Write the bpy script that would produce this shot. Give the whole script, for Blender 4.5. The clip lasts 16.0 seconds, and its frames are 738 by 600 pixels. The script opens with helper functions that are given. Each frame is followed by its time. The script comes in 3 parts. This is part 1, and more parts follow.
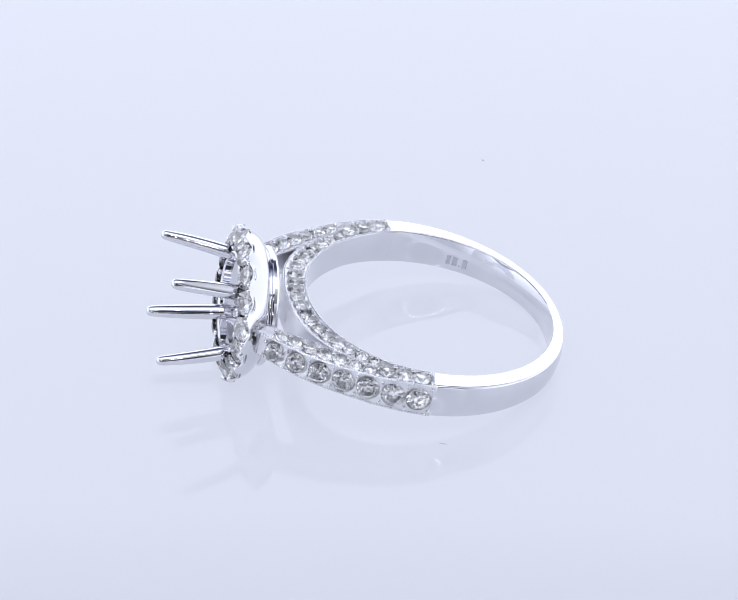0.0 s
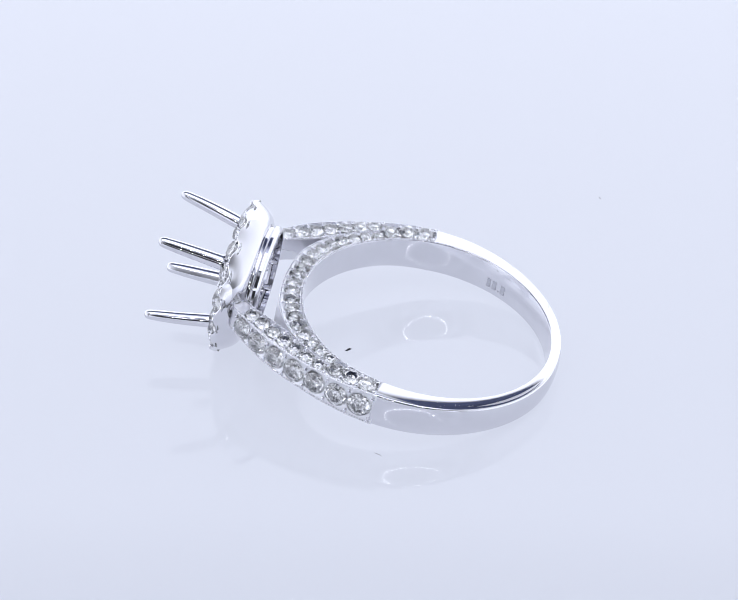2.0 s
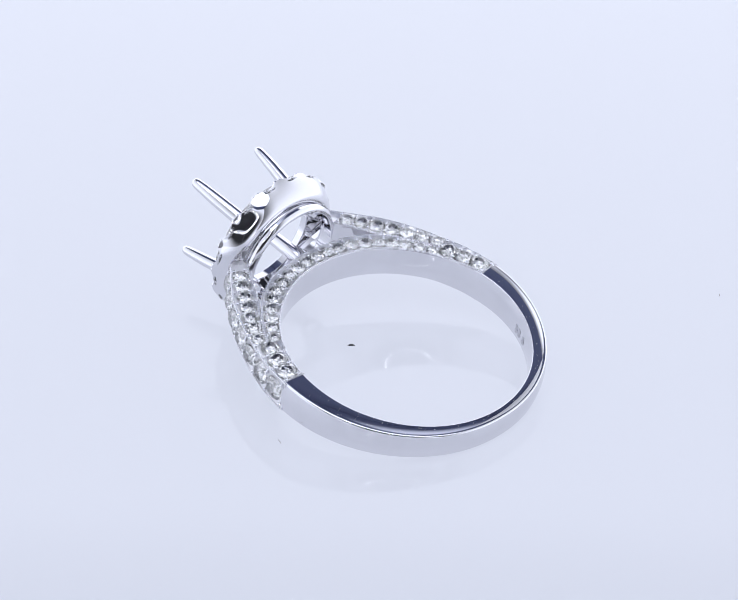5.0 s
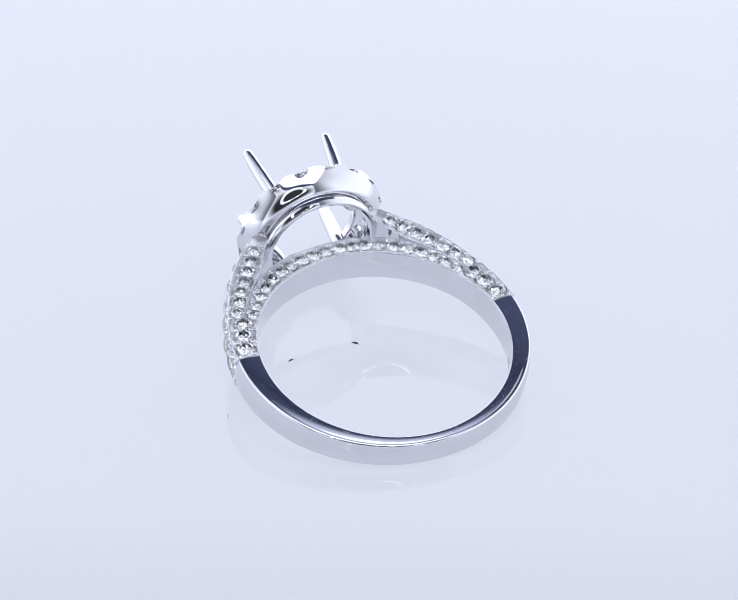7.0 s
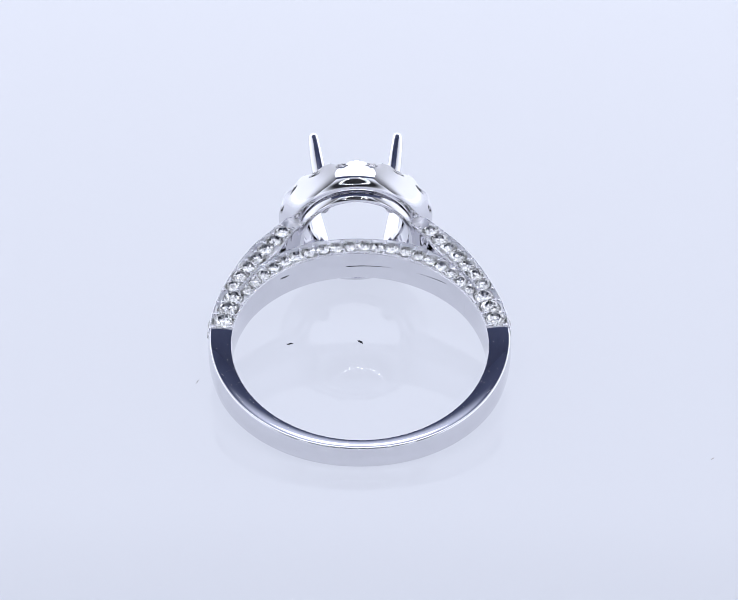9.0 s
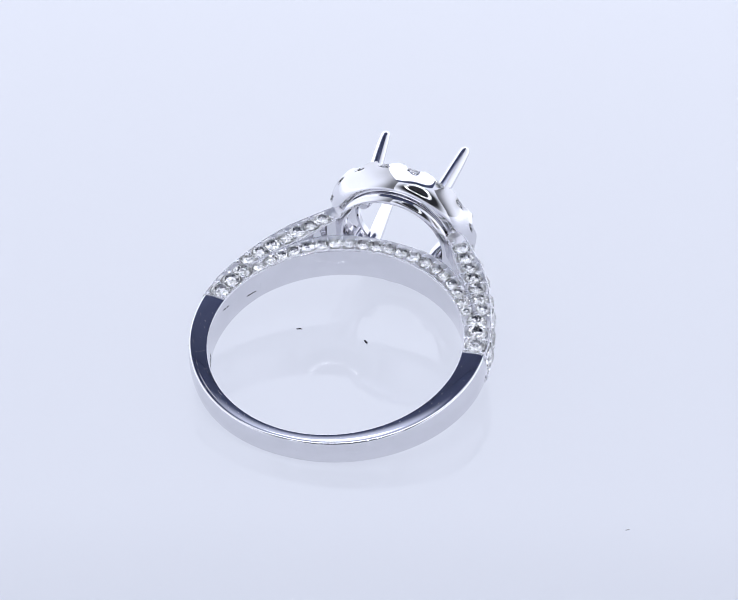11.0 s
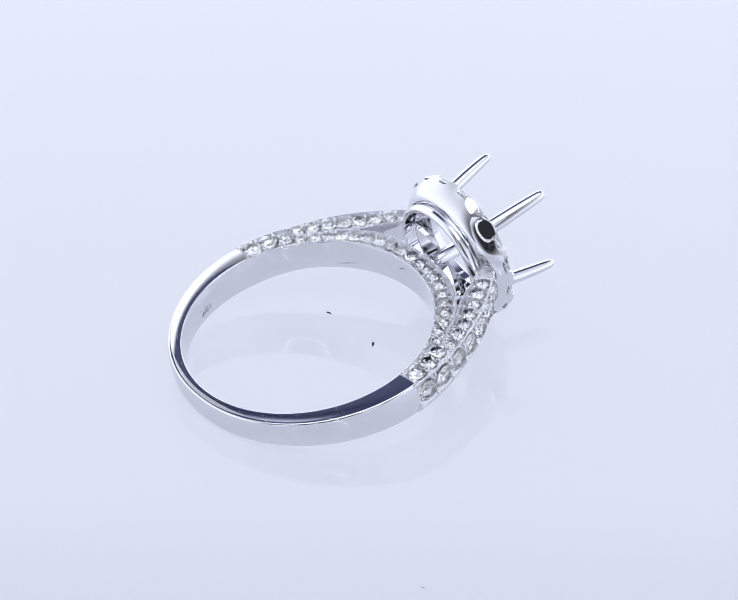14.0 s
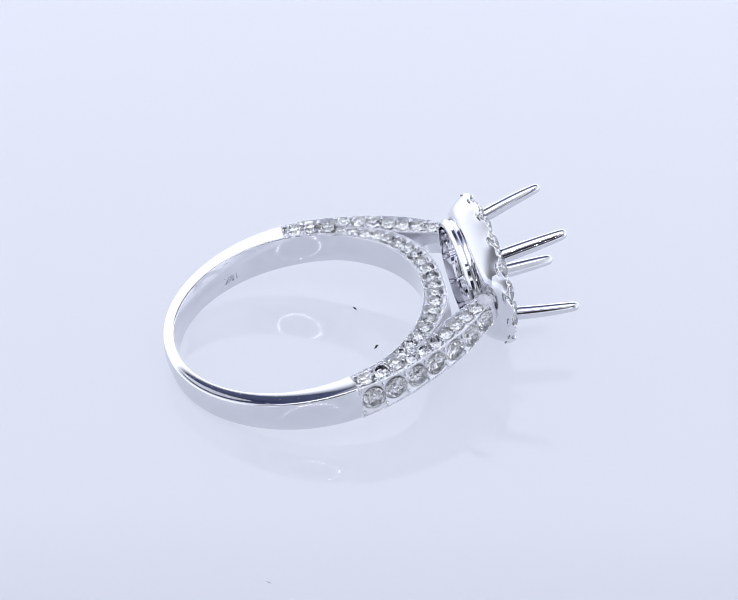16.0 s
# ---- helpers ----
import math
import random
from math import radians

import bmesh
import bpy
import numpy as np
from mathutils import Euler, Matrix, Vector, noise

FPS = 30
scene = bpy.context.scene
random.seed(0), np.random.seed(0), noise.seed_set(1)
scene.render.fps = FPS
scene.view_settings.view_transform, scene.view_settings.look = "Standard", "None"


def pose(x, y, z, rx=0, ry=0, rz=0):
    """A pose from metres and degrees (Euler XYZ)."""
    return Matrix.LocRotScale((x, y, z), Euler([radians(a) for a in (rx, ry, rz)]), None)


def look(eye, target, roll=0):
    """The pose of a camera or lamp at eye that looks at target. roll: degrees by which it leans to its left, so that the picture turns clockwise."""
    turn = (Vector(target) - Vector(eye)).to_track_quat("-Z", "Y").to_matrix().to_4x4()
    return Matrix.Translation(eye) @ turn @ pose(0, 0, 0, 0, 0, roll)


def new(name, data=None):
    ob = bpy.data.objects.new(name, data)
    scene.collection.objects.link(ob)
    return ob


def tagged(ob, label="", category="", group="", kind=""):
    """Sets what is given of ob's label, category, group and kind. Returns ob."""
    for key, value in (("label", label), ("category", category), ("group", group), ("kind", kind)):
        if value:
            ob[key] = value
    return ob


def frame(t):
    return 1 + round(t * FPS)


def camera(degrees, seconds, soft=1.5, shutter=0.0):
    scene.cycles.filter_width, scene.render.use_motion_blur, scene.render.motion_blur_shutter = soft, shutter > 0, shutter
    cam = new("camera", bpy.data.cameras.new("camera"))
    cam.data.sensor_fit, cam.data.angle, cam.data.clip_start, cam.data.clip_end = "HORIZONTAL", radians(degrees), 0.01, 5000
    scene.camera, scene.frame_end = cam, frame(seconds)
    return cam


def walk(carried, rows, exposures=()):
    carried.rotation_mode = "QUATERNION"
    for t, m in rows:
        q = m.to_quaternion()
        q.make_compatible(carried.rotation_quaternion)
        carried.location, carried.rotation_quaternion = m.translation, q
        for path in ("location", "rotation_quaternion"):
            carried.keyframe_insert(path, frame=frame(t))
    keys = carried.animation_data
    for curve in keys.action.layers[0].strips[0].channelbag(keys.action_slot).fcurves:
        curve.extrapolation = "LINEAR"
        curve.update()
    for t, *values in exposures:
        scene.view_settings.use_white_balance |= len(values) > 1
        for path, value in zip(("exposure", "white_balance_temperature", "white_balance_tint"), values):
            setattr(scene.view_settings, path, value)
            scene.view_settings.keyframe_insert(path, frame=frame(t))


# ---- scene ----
# All shapes of the ring are laid out in units of U metres: u runs from the finger hole to the head,
# v along the hole's width, w along the finger.
U = 3.21e-5
DIST = 7812 * U
ELEV = radians(35.35)
EYE = Vector((0, -DIST * math.cos(ELEV), DIST * math.sin(ELEV)))
AIM = radians(-35.35 + 0.788)
YAW = radians(0.0986)
AHEAD = Vector((math.sin(YAW) * math.cos(AIM), math.cos(YAW) * math.cos(AIM), math.sin(AIM)))
cam = camera(11.46, 16.0, soft=1.0)
VIEW = look(EYE, EYE + AHEAD * DIST, 0.73)
walk(cam, [(0.0, VIEW), (16.0, VIEW)], exposures=[(0.0, 0.0), (16.0, 0.0)])


def spin(t):
    """The turntable's turn at t seconds, in degrees: a steady clockwise turn."""
    d = t - 9.0
    return -(10.826 * d - 0.00258 * d * d)


# ---- world ----
world = bpy.data.worlds.new("world")
world.use_nodes = True
world.node_tree.nodes["Background"].inputs[0].default_value = (0.6, 0.7, 1.0, 1)
world.node_tree.nodes["Background"].inputs[1].default_value = 0.05
scene.world = world
BACK_GLOW = 1.3
SIDE_GLOW = 1.15
ROOF_GLOW = 1.35
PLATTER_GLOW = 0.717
LED_GLOW = 46.0
YF, YC = -0.40, 0.05


# ---- materials ----
def material(name, color, rough=0.5, metal=0.0, ior=1.5, glow=0.0, glow_color=(1, 1, 1), transmission=0.0, spots=0.0, spot_scale=400.0,
             rough_spread=0.0, bump=0.0, bump_scale=3000.0, stretch=(1, 1, 1)):
    m = bpy.data.materials.new(name)
    m.use_nodes = True
    nt = m.node_tree
    p = nt.nodes["Principled BSDF"]
    p.inputs["Base Color"].default_value = (*color, 1)
    p.inputs["Roughness"].default_value = rough
    p.inputs["Metallic"].default_value = metal
    p.inputs["IOR"].default_value = ior
    p.inputs["Transmission Weight"].default_value = transmission
    if glow:
        p.inputs["Emission Color"].default_value = (*glow_color, 1)
        p.inputs["Emission Strength"].default_value = glow
    if spots or rough_spread or bump:
        tc = nt.nodes.new("ShaderNodeTexCoord")
        mp = nt.nodes.new("ShaderNodeMapping")
        mp.inputs["Scale"].default_value = stretch
        nt.links.new(tc.outputs["Object"], mp.inputs["Vector"])
        n1 = nt.nodes.new("ShaderNodeTexNoise")
        n1.inputs["Scale"].default_value = spot_scale
        n1.inputs["Detail"].default_value = 6
        nt.links.new(mp.outputs[0], n1.inputs["Vector"])
        if spots:
            mix = nt.nodes.new("ShaderNodeMix")
            mix.data_type = "RGBA"
            mix.inputs[6].default_value = (*[c * (1 - spots) for c in color], 1)
            mix.inputs[7].default_value = (*[min(1, c * (1 + spots)) for c in color], 1)
            nt.links.new(n1.outputs["Fac"], mix.inputs[0])
            nt.links.new(mix.outputs[2], p.inputs["Base Color"])
        if rough_spread:
            mr = nt.nodes.new("ShaderNodeMapRange")
            mr.inputs["From Min"].default_value, mr.inputs["From Max"].default_value = 0.3, 0.7
            mr.inputs["To Min"].default_value, mr.inputs["To Max"].default_value = max(0, rough - rough_spread), rough + rough_spread
            nt.links.new(n1.outputs["Fac"], mr.inputs["Value"])
            nt.links.new(mr.outputs[0], p.inputs["Roughness"])
        if bump:
            n2 = nt.nodes.new("ShaderNodeTexNoise")
            n2.inputs["Scale"].default_value = bump_scale
            n2.inputs["Detail"].default_value = 3
            nt.links.new(mp.outputs[0], n2.inputs["Vector"])
            b = nt.nodes.new("ShaderNodeBump")
            b.inputs["Strength"].default_value = bump
            b.inputs["Distance"].default_value = 0.00001
            nt.links.new(n2.outputs["Fac"], b.inputs["Height"])
            nt.links.new(b.outputs[0], p.inputs["Normal"])
    return m


WHITE_GOLD = material("polished_white_gold", (0.74, 0.738, 0.77), 0.025, 1.0, spots=0.03, spot_scale=900, rough_spread=0.02)
DIAMOND = material("diamond", (1, 1, 1), 0.03, 0.0, 2.42, transmission=1.0)
WORKED_GOLD = material("bright_cut_white_gold", (0.86, 0.858, 0.88), 0.38, 1.0, spots=0.05, spot_scale=3000, rough_spread=0.1, bump=1.0, bump_scale=9000)
ENGRAVED = material("engraved_matte_gold", (0.56, 0.56, 0.6), 0.4, 1.0, spots=0.15, spot_scale=6000)
# the white is carried by emission over a dark base, so shadows stay faint
ACRYLIC = material("glowing_white_acrylic", (0.10, 0.103, 0.107), 0.035, 0.0, 1.35, glow=PLATTER_GLOW, glow_color=(0.805, 0.85, 1.015), spots=0.012, spot_scale=45)
DARK_PLASTIC = material("dark_plastic", (0.03, 0.03, 0.035), 0.4, spots=0.2, spot_scale=300)
LINT = material("dark_lint", (0.03, 0.03, 0.04), 0.8, spots=0.3, spot_scale=9000)
WHITE_DUST = material("white_dust", (0.75, 0.75, 0.78), 0.8, spots=0.1, spot_scale=9000)
PALE_LINT = material("grey_lint", (0.42, 0.42, 0.48), 0.8, spots=0.3, spot_scale=9000)
FABRIC = material("backlit_diffuser_fabric", (0.8, 0.8, 0.8), 0.9, glow=ROOF_GLOW, glow_color=(0.87, 0.91, 1.03), spots=0.03, spot_scale=60)
def graded_fabric(name, color, glow, low, high, top, front=False):
    """Diffuser fabric with falloff put into its emission: the glow fades from height low to high, down to top, and
    where asked towards the lens.
    """
    m = material(name, color, 0.9, glow=glow, glow_color=(0.87, 0.91, 1.03))
    nt = m.node_tree
    tc = nt.nodes.new("ShaderNodeTexCoord")
    sp = nt.nodes.new("ShaderNodeSeparateXYZ")
    mr = nt.nodes.new("ShaderNodeMapRange")
    mr.interpolation_type = "SMOOTHSTEP"
    mr.inputs["From Min"].default_value, mr.inputs["From Max"].default_value = low, high
    mr.inputs["To Min"].default_value, mr.inputs["To Max"].default_value = glow, top
    nt.links.new(tc.outputs["Object"], sp.inputs[0])
    nt.links.new(sp.outputs[2], mr.inputs["Value"])
    if not front:
        nt.links.new(mr.outputs[0], nt.nodes["Principled BSDF"].inputs["Emission Strength"])
        return m
    my = nt.nodes.new("ShaderNodeMapRange")
    my.interpolation_type = "SMOOTHSTEP"
    my.inputs["From Min"].default_value, my.inputs["From Max"].default_value = -0.46, -0.16
    times = nt.nodes.new("ShaderNodeMath")
    times.operation = "MULTIPLY"
    nt.links.new(sp.outputs[1], my.inputs["Value"])
    nt.links.new(mr.outputs[0], times.inputs[0])
    nt.links.new(my.outputs[0], times.inputs[1])
    nt.links.new(times.outputs[0], nt.nodes["Principled BSDF"].inputs["Emission Strength"])
    return m


def roof_fabric():
    """Dark roof cloth; the lit panel's spill added as emission, fading towards the back."""
    m = material("roof_cloth_spill_glow", (0.095, 0.11, 0.19), 0.9, glow=1.0, glow_color=(0.83, 0.88, 1.06))
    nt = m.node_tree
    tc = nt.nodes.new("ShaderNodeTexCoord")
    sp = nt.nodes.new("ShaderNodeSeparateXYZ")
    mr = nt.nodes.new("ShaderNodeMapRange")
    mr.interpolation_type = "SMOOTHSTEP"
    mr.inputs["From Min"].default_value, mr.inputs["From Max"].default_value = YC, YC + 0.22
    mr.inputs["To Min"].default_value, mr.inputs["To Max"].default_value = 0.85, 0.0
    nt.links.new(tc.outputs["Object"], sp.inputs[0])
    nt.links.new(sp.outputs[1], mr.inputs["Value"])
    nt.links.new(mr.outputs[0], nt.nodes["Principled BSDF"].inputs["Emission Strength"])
    return m


def front_fabric():
    """Black cloth round the lens opening; an added glow rises towards the tent's edges."""
    m = material("front_cloth_edge_glow", (0.02, 0.02, 0.022), 0.9, glow=SIDE_GLOW, glow_color=(0.87, 0.91, 1.03))
    nt = m.node_tree
    tc = nt.nodes.new("ShaderNodeTexCoord")
    ln = nt.nodes.new("ShaderNodeVectorMath")
    ln.operation = "DISTANCE"
    ln.inputs[1].default_value = (0.0, -0.5, 0.26)
    mr = nt.nodes.new("ShaderNodeMapRange")
    mr.interpolation_type = "SMOOTHSTEP"
    mr.inputs["From Min"].default_value, mr.inputs["From Max"].default_value = 0.23, 0.41
    mr.inputs["To Min"].default_value, mr.inputs["To Max"].default_value = 0.0, SIDE_GLOW
    nt.links.new(tc.outputs["Object"], ln.inputs[0])
    nt.links.new(ln.outputs["Value"], mr.inputs["Value"])
    nt.links.new(mr.outputs[0], nt.nodes["Principled BSDF"].inputs["Emission Strength"])
    return m


GRADED = graded_fabric("back_diffuser_fabric", (0.35, 0.35, 0.36), BACK_GLOW, 0.318, 0.368, 0.0)
# upward and forward fade added to grade the gold's reflections
SIDE = graded_fabric("side_diffuser_fabric", (0.3, 0.3, 0.3), SIDE_GLOW, 0.05, 0.58, 0.5, True)
FRONT = front_fabric()
ROOF = roof_fabric()
DARK_FABRIC = material("dark_blue_grey_fabric", (0.095, 0.11, 0.19), 0.9, spots=0.15, spot_scale=90)
WHITE_FLOOR = material("white_vinyl_floor", (0.78, 0.78, 0.8), 0.5, spots=0.03, spot_scale=30)
LED = material("led_lens", (0.9, 0.9, 0.9), 0.3, glow=LED_GLOW, glow_color=(0.95, 0.97, 1.0))
RING_BODY = material("ring_light_white_plastic", (0.7, 0.7, 0.72), 0.4, spots=0.03, spot_scale=100)
RING_FACE = material("ring_light_diffuser", (0.5, 0.5, 0.52), 0.5, glow=0.0, spots=0.03, spot_scale=100)


# ---- mesh helpers ----
def mesh_from(name, verts, faces, mat, smooth=True, sharp=32.0):
    me = bpy.data.meshes.new(name)
    me.from_pydata(verts, [], faces)
    me.materials.append(mat)
    bm = bmesh.new()
    bm.from_mesh(me)
    bmesh.ops.recalc_face_normals(bm, faces=bm.faces)
    for f in bm.faces:
        f.smooth = smooth
    for e in bm.edges:
        if len(e.link_faces) == 2 and e.calc_face_angle(0) > radians(sharp):
            e.smooth = False
    bm.to_mesh(me)
    bm.free()
    return me


def part(name, me, parent, label="", m=None):
    ob = new(name, me)
    ob.parent = parent
    if m is not None:
        ob.matrix_basis = m
    if label:
        ob["label"] = label
    return ob


TILT, HEAD = radians(10.7), radians(1.8)
DU = Vector((-math.sin(HEAD) * math.cos(TILT), math.cos(HEAD) * math.cos(TILT), math.sin(TILT)))
DV = Vector((math.cos(HEAD), math.sin(HEAD), 0))
DW = DV.cross(DU)
RING_MID = Vector((-8, -95, 90.0))


def place(u, v, w):
    """Ring layout to turntable metres."""
    return (RING_MID + DU * u + DV * v + DW * w) * U


def turn_of(du, dv, dw):
    """A direction of the ring's layout in the turntable's axes."""
    return (DU * du + DV * dv + DW * dw).normalized()


def loft(sections, closed=False):
    """Verts and faces of a skin over closed loops of equal length."""
    n = len(sections[0])
    verts = [p for s in sections for p in s]
    faces = []
    count = len(sections)
    for i in range(count if closed else count - 1):
        j = (i + 1) % count
        for k in range(n):
            l = (k + 1) % n
            faces.append((i * n + k, i * n + l, j * n + l, j * n + k))
    if not closed:
        faces.append(tuple(range(n - 1, -1, -1)))
        faces.append(tuple((count - 1) * n + k for k in range(n)))
    return verts, faces


def curve(points, n):
    """n points evenly along a smooth line through the given ones."""
    p = [Vector(q) for q in points]
    p = [p[0] * 2 - p[1]] + p + [p[-1] * 2 - p[-2]]
    fine = []
    for i in range(1, len(p) - 2):
        for k in range(24):
            t = k / 24
            a, b, c, d = p[i - 1:i + 3]
            fine.append(0.5 * (2 * b + (c - a) * t + (2 * a - 5 * b + 4 * c - d) * t * t + (3 * b - a - 3 * c + d) * t ** 3))
    fine.append(p[-2])
    run = [0.0]
    for a, b in zip(fine, fine[1:]):
        run.append(run[-1] + (b - a).length)
    out, k = [], 0
    for i in range(n):
        s = run[-1] * i / (n - 1)
        while k < len(run) - 2 and run[k + 1] < s:
            k += 1
        f = (s - run[k]) / max(1e-9, run[k + 1] - run[k])
        out.append(fine[k].lerp(fine[k + 1], min(1, max(0, f))))
    return out


HOLE, HOLE_R = -40.0, 266.0


def face_height(x, ho, hi):
    """Half height of the band at the share x of the way from its outer to its inner edge."""
    return ho + (hi - ho) * x


def rolled_height(x, ho, hi):
    """The same for the plain band, whose side faces roll off towards the outer edge."""
    return ho + (hi - ho) * (1 - (1 - x) ** (1.9 + 0.12 * max(0.0, ho - 27.0)))


def section_plain(o, i, ho, hi, dome_out=3.0, dome_in=2.8):
    """A plain polished band: side faces that fall off outwards, crisp ridges, faintly domed outer and inner faces."""
    T = (i - o).length
    d = (i - o) / T
    c, g, e = 2.4, 4.6, 0.35
    turns = [math.radians(x) for x in (0, 22.5, 45, 67.5, 90)]
    shares = [0.0, 0.15, 0.3, 0.45, 0.6, 0.75, 0.9, 1.0]
    side = [(g + e + (T - c - g - 2 * e) * x, rolled_height((g + (T - c - g) * x) / T, ho, hi)) for x in shares]
    h1, h0 = rolled_height((T - c) / T, ho, hi), rolled_height(g / T, ho, hi)

    def heights(top, r):
        return [top - r - e] + [(top - r) * (1 - 2 * k / 8) for k in range(1, 8)] + [-(top - r - e)]
    pts = list(side)
    pts += [(T - c + c * math.sin(q), h1 - c + c * math.cos(q)) for q in turns]
    pts += [(T + dome_in * (1 - (w / (h1 - c)) ** 2), w) for w in heights(h1, c)]
    pts += [(T - c + c * math.cos(q), -h1 + c - c * math.sin(q)) for q in turns]
    pts += [(x, -w) for x, w in reversed(side)]
    pts += [(g - g * math.sin(q), -h0 + g - g * math.cos(q)) for q in turns]
    pts += [(-dome_out * (1 - (w / (h0 - g)) ** 2), -w) for w in heights(h0, g)]
    pts += [(g - g * math.cos(q), h0 - g + g * math.sin(q)) for q in turns]
    return [place(*(o + d * a), w) for a, w in pts]


ACROSS = (-1.0, -0.72, -0.4, 0.0, 0.4, 0.72, 1.0)


def cup_row(x, g):
    """Offsets and depths across a conical stone seat of radius g, cut at the distance x from its middle."""
    half = math.sqrt(max(0.04, g * g - x * x))
    out = []
    for q in ACROSS:
        y = half * q
        rho = min(1.0, math.hypot(x, y) / g)
        out.append((y, 0.98 * g * (1 - rho) if abs(x) < g else 0.0))
    return out


def section_seats(o, i, ho, hi, top, outer, mid=0.5, dome_in=2.8):
    """A band with conical stone seats on top, below and on its outer face; top and outer are (distance, radius) of the nearest seat."""
    T = (i - o).length
    d = (i - o) / T
    c, e = 2.2, 0.35
    turns = [math.radians(x) for x in (0, 22.5, 45, 67.5, 90)]
    h1 = face_height((T - c) / T, ho, hi)
    ws = [(h1 - c - e)] + [(h1 - c) * (1 - 2 * k / 8) for k in range(1, 8)] + [-(h1 - c - e)]
    sunk = 2.6
    seat = [(T * mid + y, face_height(mid + y / T, ho, hi) - z - sunk) for y, z in cup_row(*top)]
    rim = [(0.8, face_height(0.8 / T, ho, hi)), (2.6, face_height(2.6 / T, ho, hi))]
    lip = [(T - c - e, h1)]
    pts = rim + seat + lip
    pts += [(T - c + c * math.sin(q), h1 - c + c * math.cos(q)) for q in turns]
    pts += [(T + dome_in * (1 - (w / (h1 - c)) ** 2), w) for w in ws]
    pts += [(T - c + c * math.cos(q), -h1 + c - c * math.sin(q)) for q in turns]
    pts += [(x, -w) for x, w in reversed(rim + seat + lip)]
    pts += [(0, -ho + 0.8)] + [(z + (1.8 if abs(outer[0]) < 60 else 0.0), y) for y, z in cup_row(*outer)] + [(0, ho - 0.8)]
    return [place(*(o + d * a), w) for a, w in pts]


def work_faces(me, sections):
    """Gives the bright-cut finish to the faces between the band's rails, top, below and outside; the finger hole stays polished."""
    me.materials.append(WORKED_GOLD)
    n = 10 + 5 + 9 + 5 + 10 + 9
    for k, face in enumerate(me.polygons):
        q = k % n
        if k < n * (sections - 1) and (1 <= q < 9 or 29 < q < 38 or q > 38):
            face.material_index = 1
    return me


def nearest_seat(run, seats):
    """Distance and radius of the seat that a cut at the length run meets."""
    best = min(seats, key=lambda q: abs(run - q[0]) - q[1])
    return run - best[0], best[1]


def ball_field(name, spots, mat):
    """Many small balls (place, radius in units) in one mesh."""
    bm = bmesh.new()
    bmesh.ops.create_icosphere(bm, subdivisions=1, radius=1.0)
    bv = [v.co.copy() for v in bm.verts]
    bf = [[v.index for v in f.verts] for f in bm.faces]
    bm.free()
    verts, faces = [], []
    for p, r in spots:
        base = len(verts)
        verts += [p + c * (r * U) for c in bv]
        faces += [[base + k for k in f] for f in bf]
    me = bpy.data.meshes.new(name)
    me.from_pydata(verts, [], faces)
    me.materials.append(mat)
    me.polygons.foreach_set("use_smooth", [True] * len(me.polygons))
    return me


def brilliant(seed):
    """A round brilliant of unit diameter, girdle at z 0, crown up."""
    verts, faces = [], []
    rng = random.Random(seed)

    def ringv(n, r, z, off):
        base = len(verts)
        for k in range(n):
            a = 2 * math.pi * (k + off) / n
            verts.append(Vector((r * math.cos(a), r * math.sin(a), z)))
        return base
    table = ringv(8, 0.28, 0.15, 0.0)
    star = ringv(8, 0.385, 0.095, 0.5)
    girdle = ringv(16, 0.5, 0.012, 0.0)
    low = ringv(16, 0.5, -0.012, 0.0)
    belt = ringv(16, 0.345, -0.149, 0.5)
    pav = ringv(8, 0.19, -0.282, 0.5)
    verts.append(Vector((0, 0, -0.445)))
    tip = len(verts) - 1
    for k in range(belt, tip):
        verts[k] += Vector((rng.uniform(-1, 1), rng.uniform(-1, 1), rng.uniform(-1, 1))) * 0.014
    for k in range(star, girdle):
        verts[k] += Vector((rng.uniform(-1, 1), rng.uniform(-1, 1), rng.uniform(-1, 1))) * 0.012
    faces.append([table + k for k in range(8)])
    for k in range(8):
        k1 = (k + 1) % 8
        faces.append([table + k, star + k, table + k1])
        faces.append([table + k, star + k - 1 if k else star + 7, girdle + 2 * k, star + k])
        faces.append([star + k, girdle + 2 * k, girdle + 2 * k + 1])
        faces.append([star + k, girdle + 2 * k + 1, girdle + (2 * k + 2) % 16])
        b0, b1, b2 = belt + 2 * k, belt + 2 * k + 1, belt + (2 * k + 2) % 16
        faces += [[b0, b1, pav + k], [b1, b2, pav + k], [b2, pav + k1, pav + k], [pav + k, pav + k1, tip]]
    for k in range(16):
        k1 = (k + 1) % 16
        faces += [[low + k, low + k1, belt + k], [low + k1, belt + k1, belt + k]]
    for k in range(16):
        k1 = (k + 1) % 16
        faces.append([girdle + k, low + k, low + k1, girdle + k1])
    me = mesh_from("diamond", verts, faces, DIAMOND, smooth=False)
    return me


GEMS = [brilliant(seed) for seed in (3, 5, 8, 13, 21)]


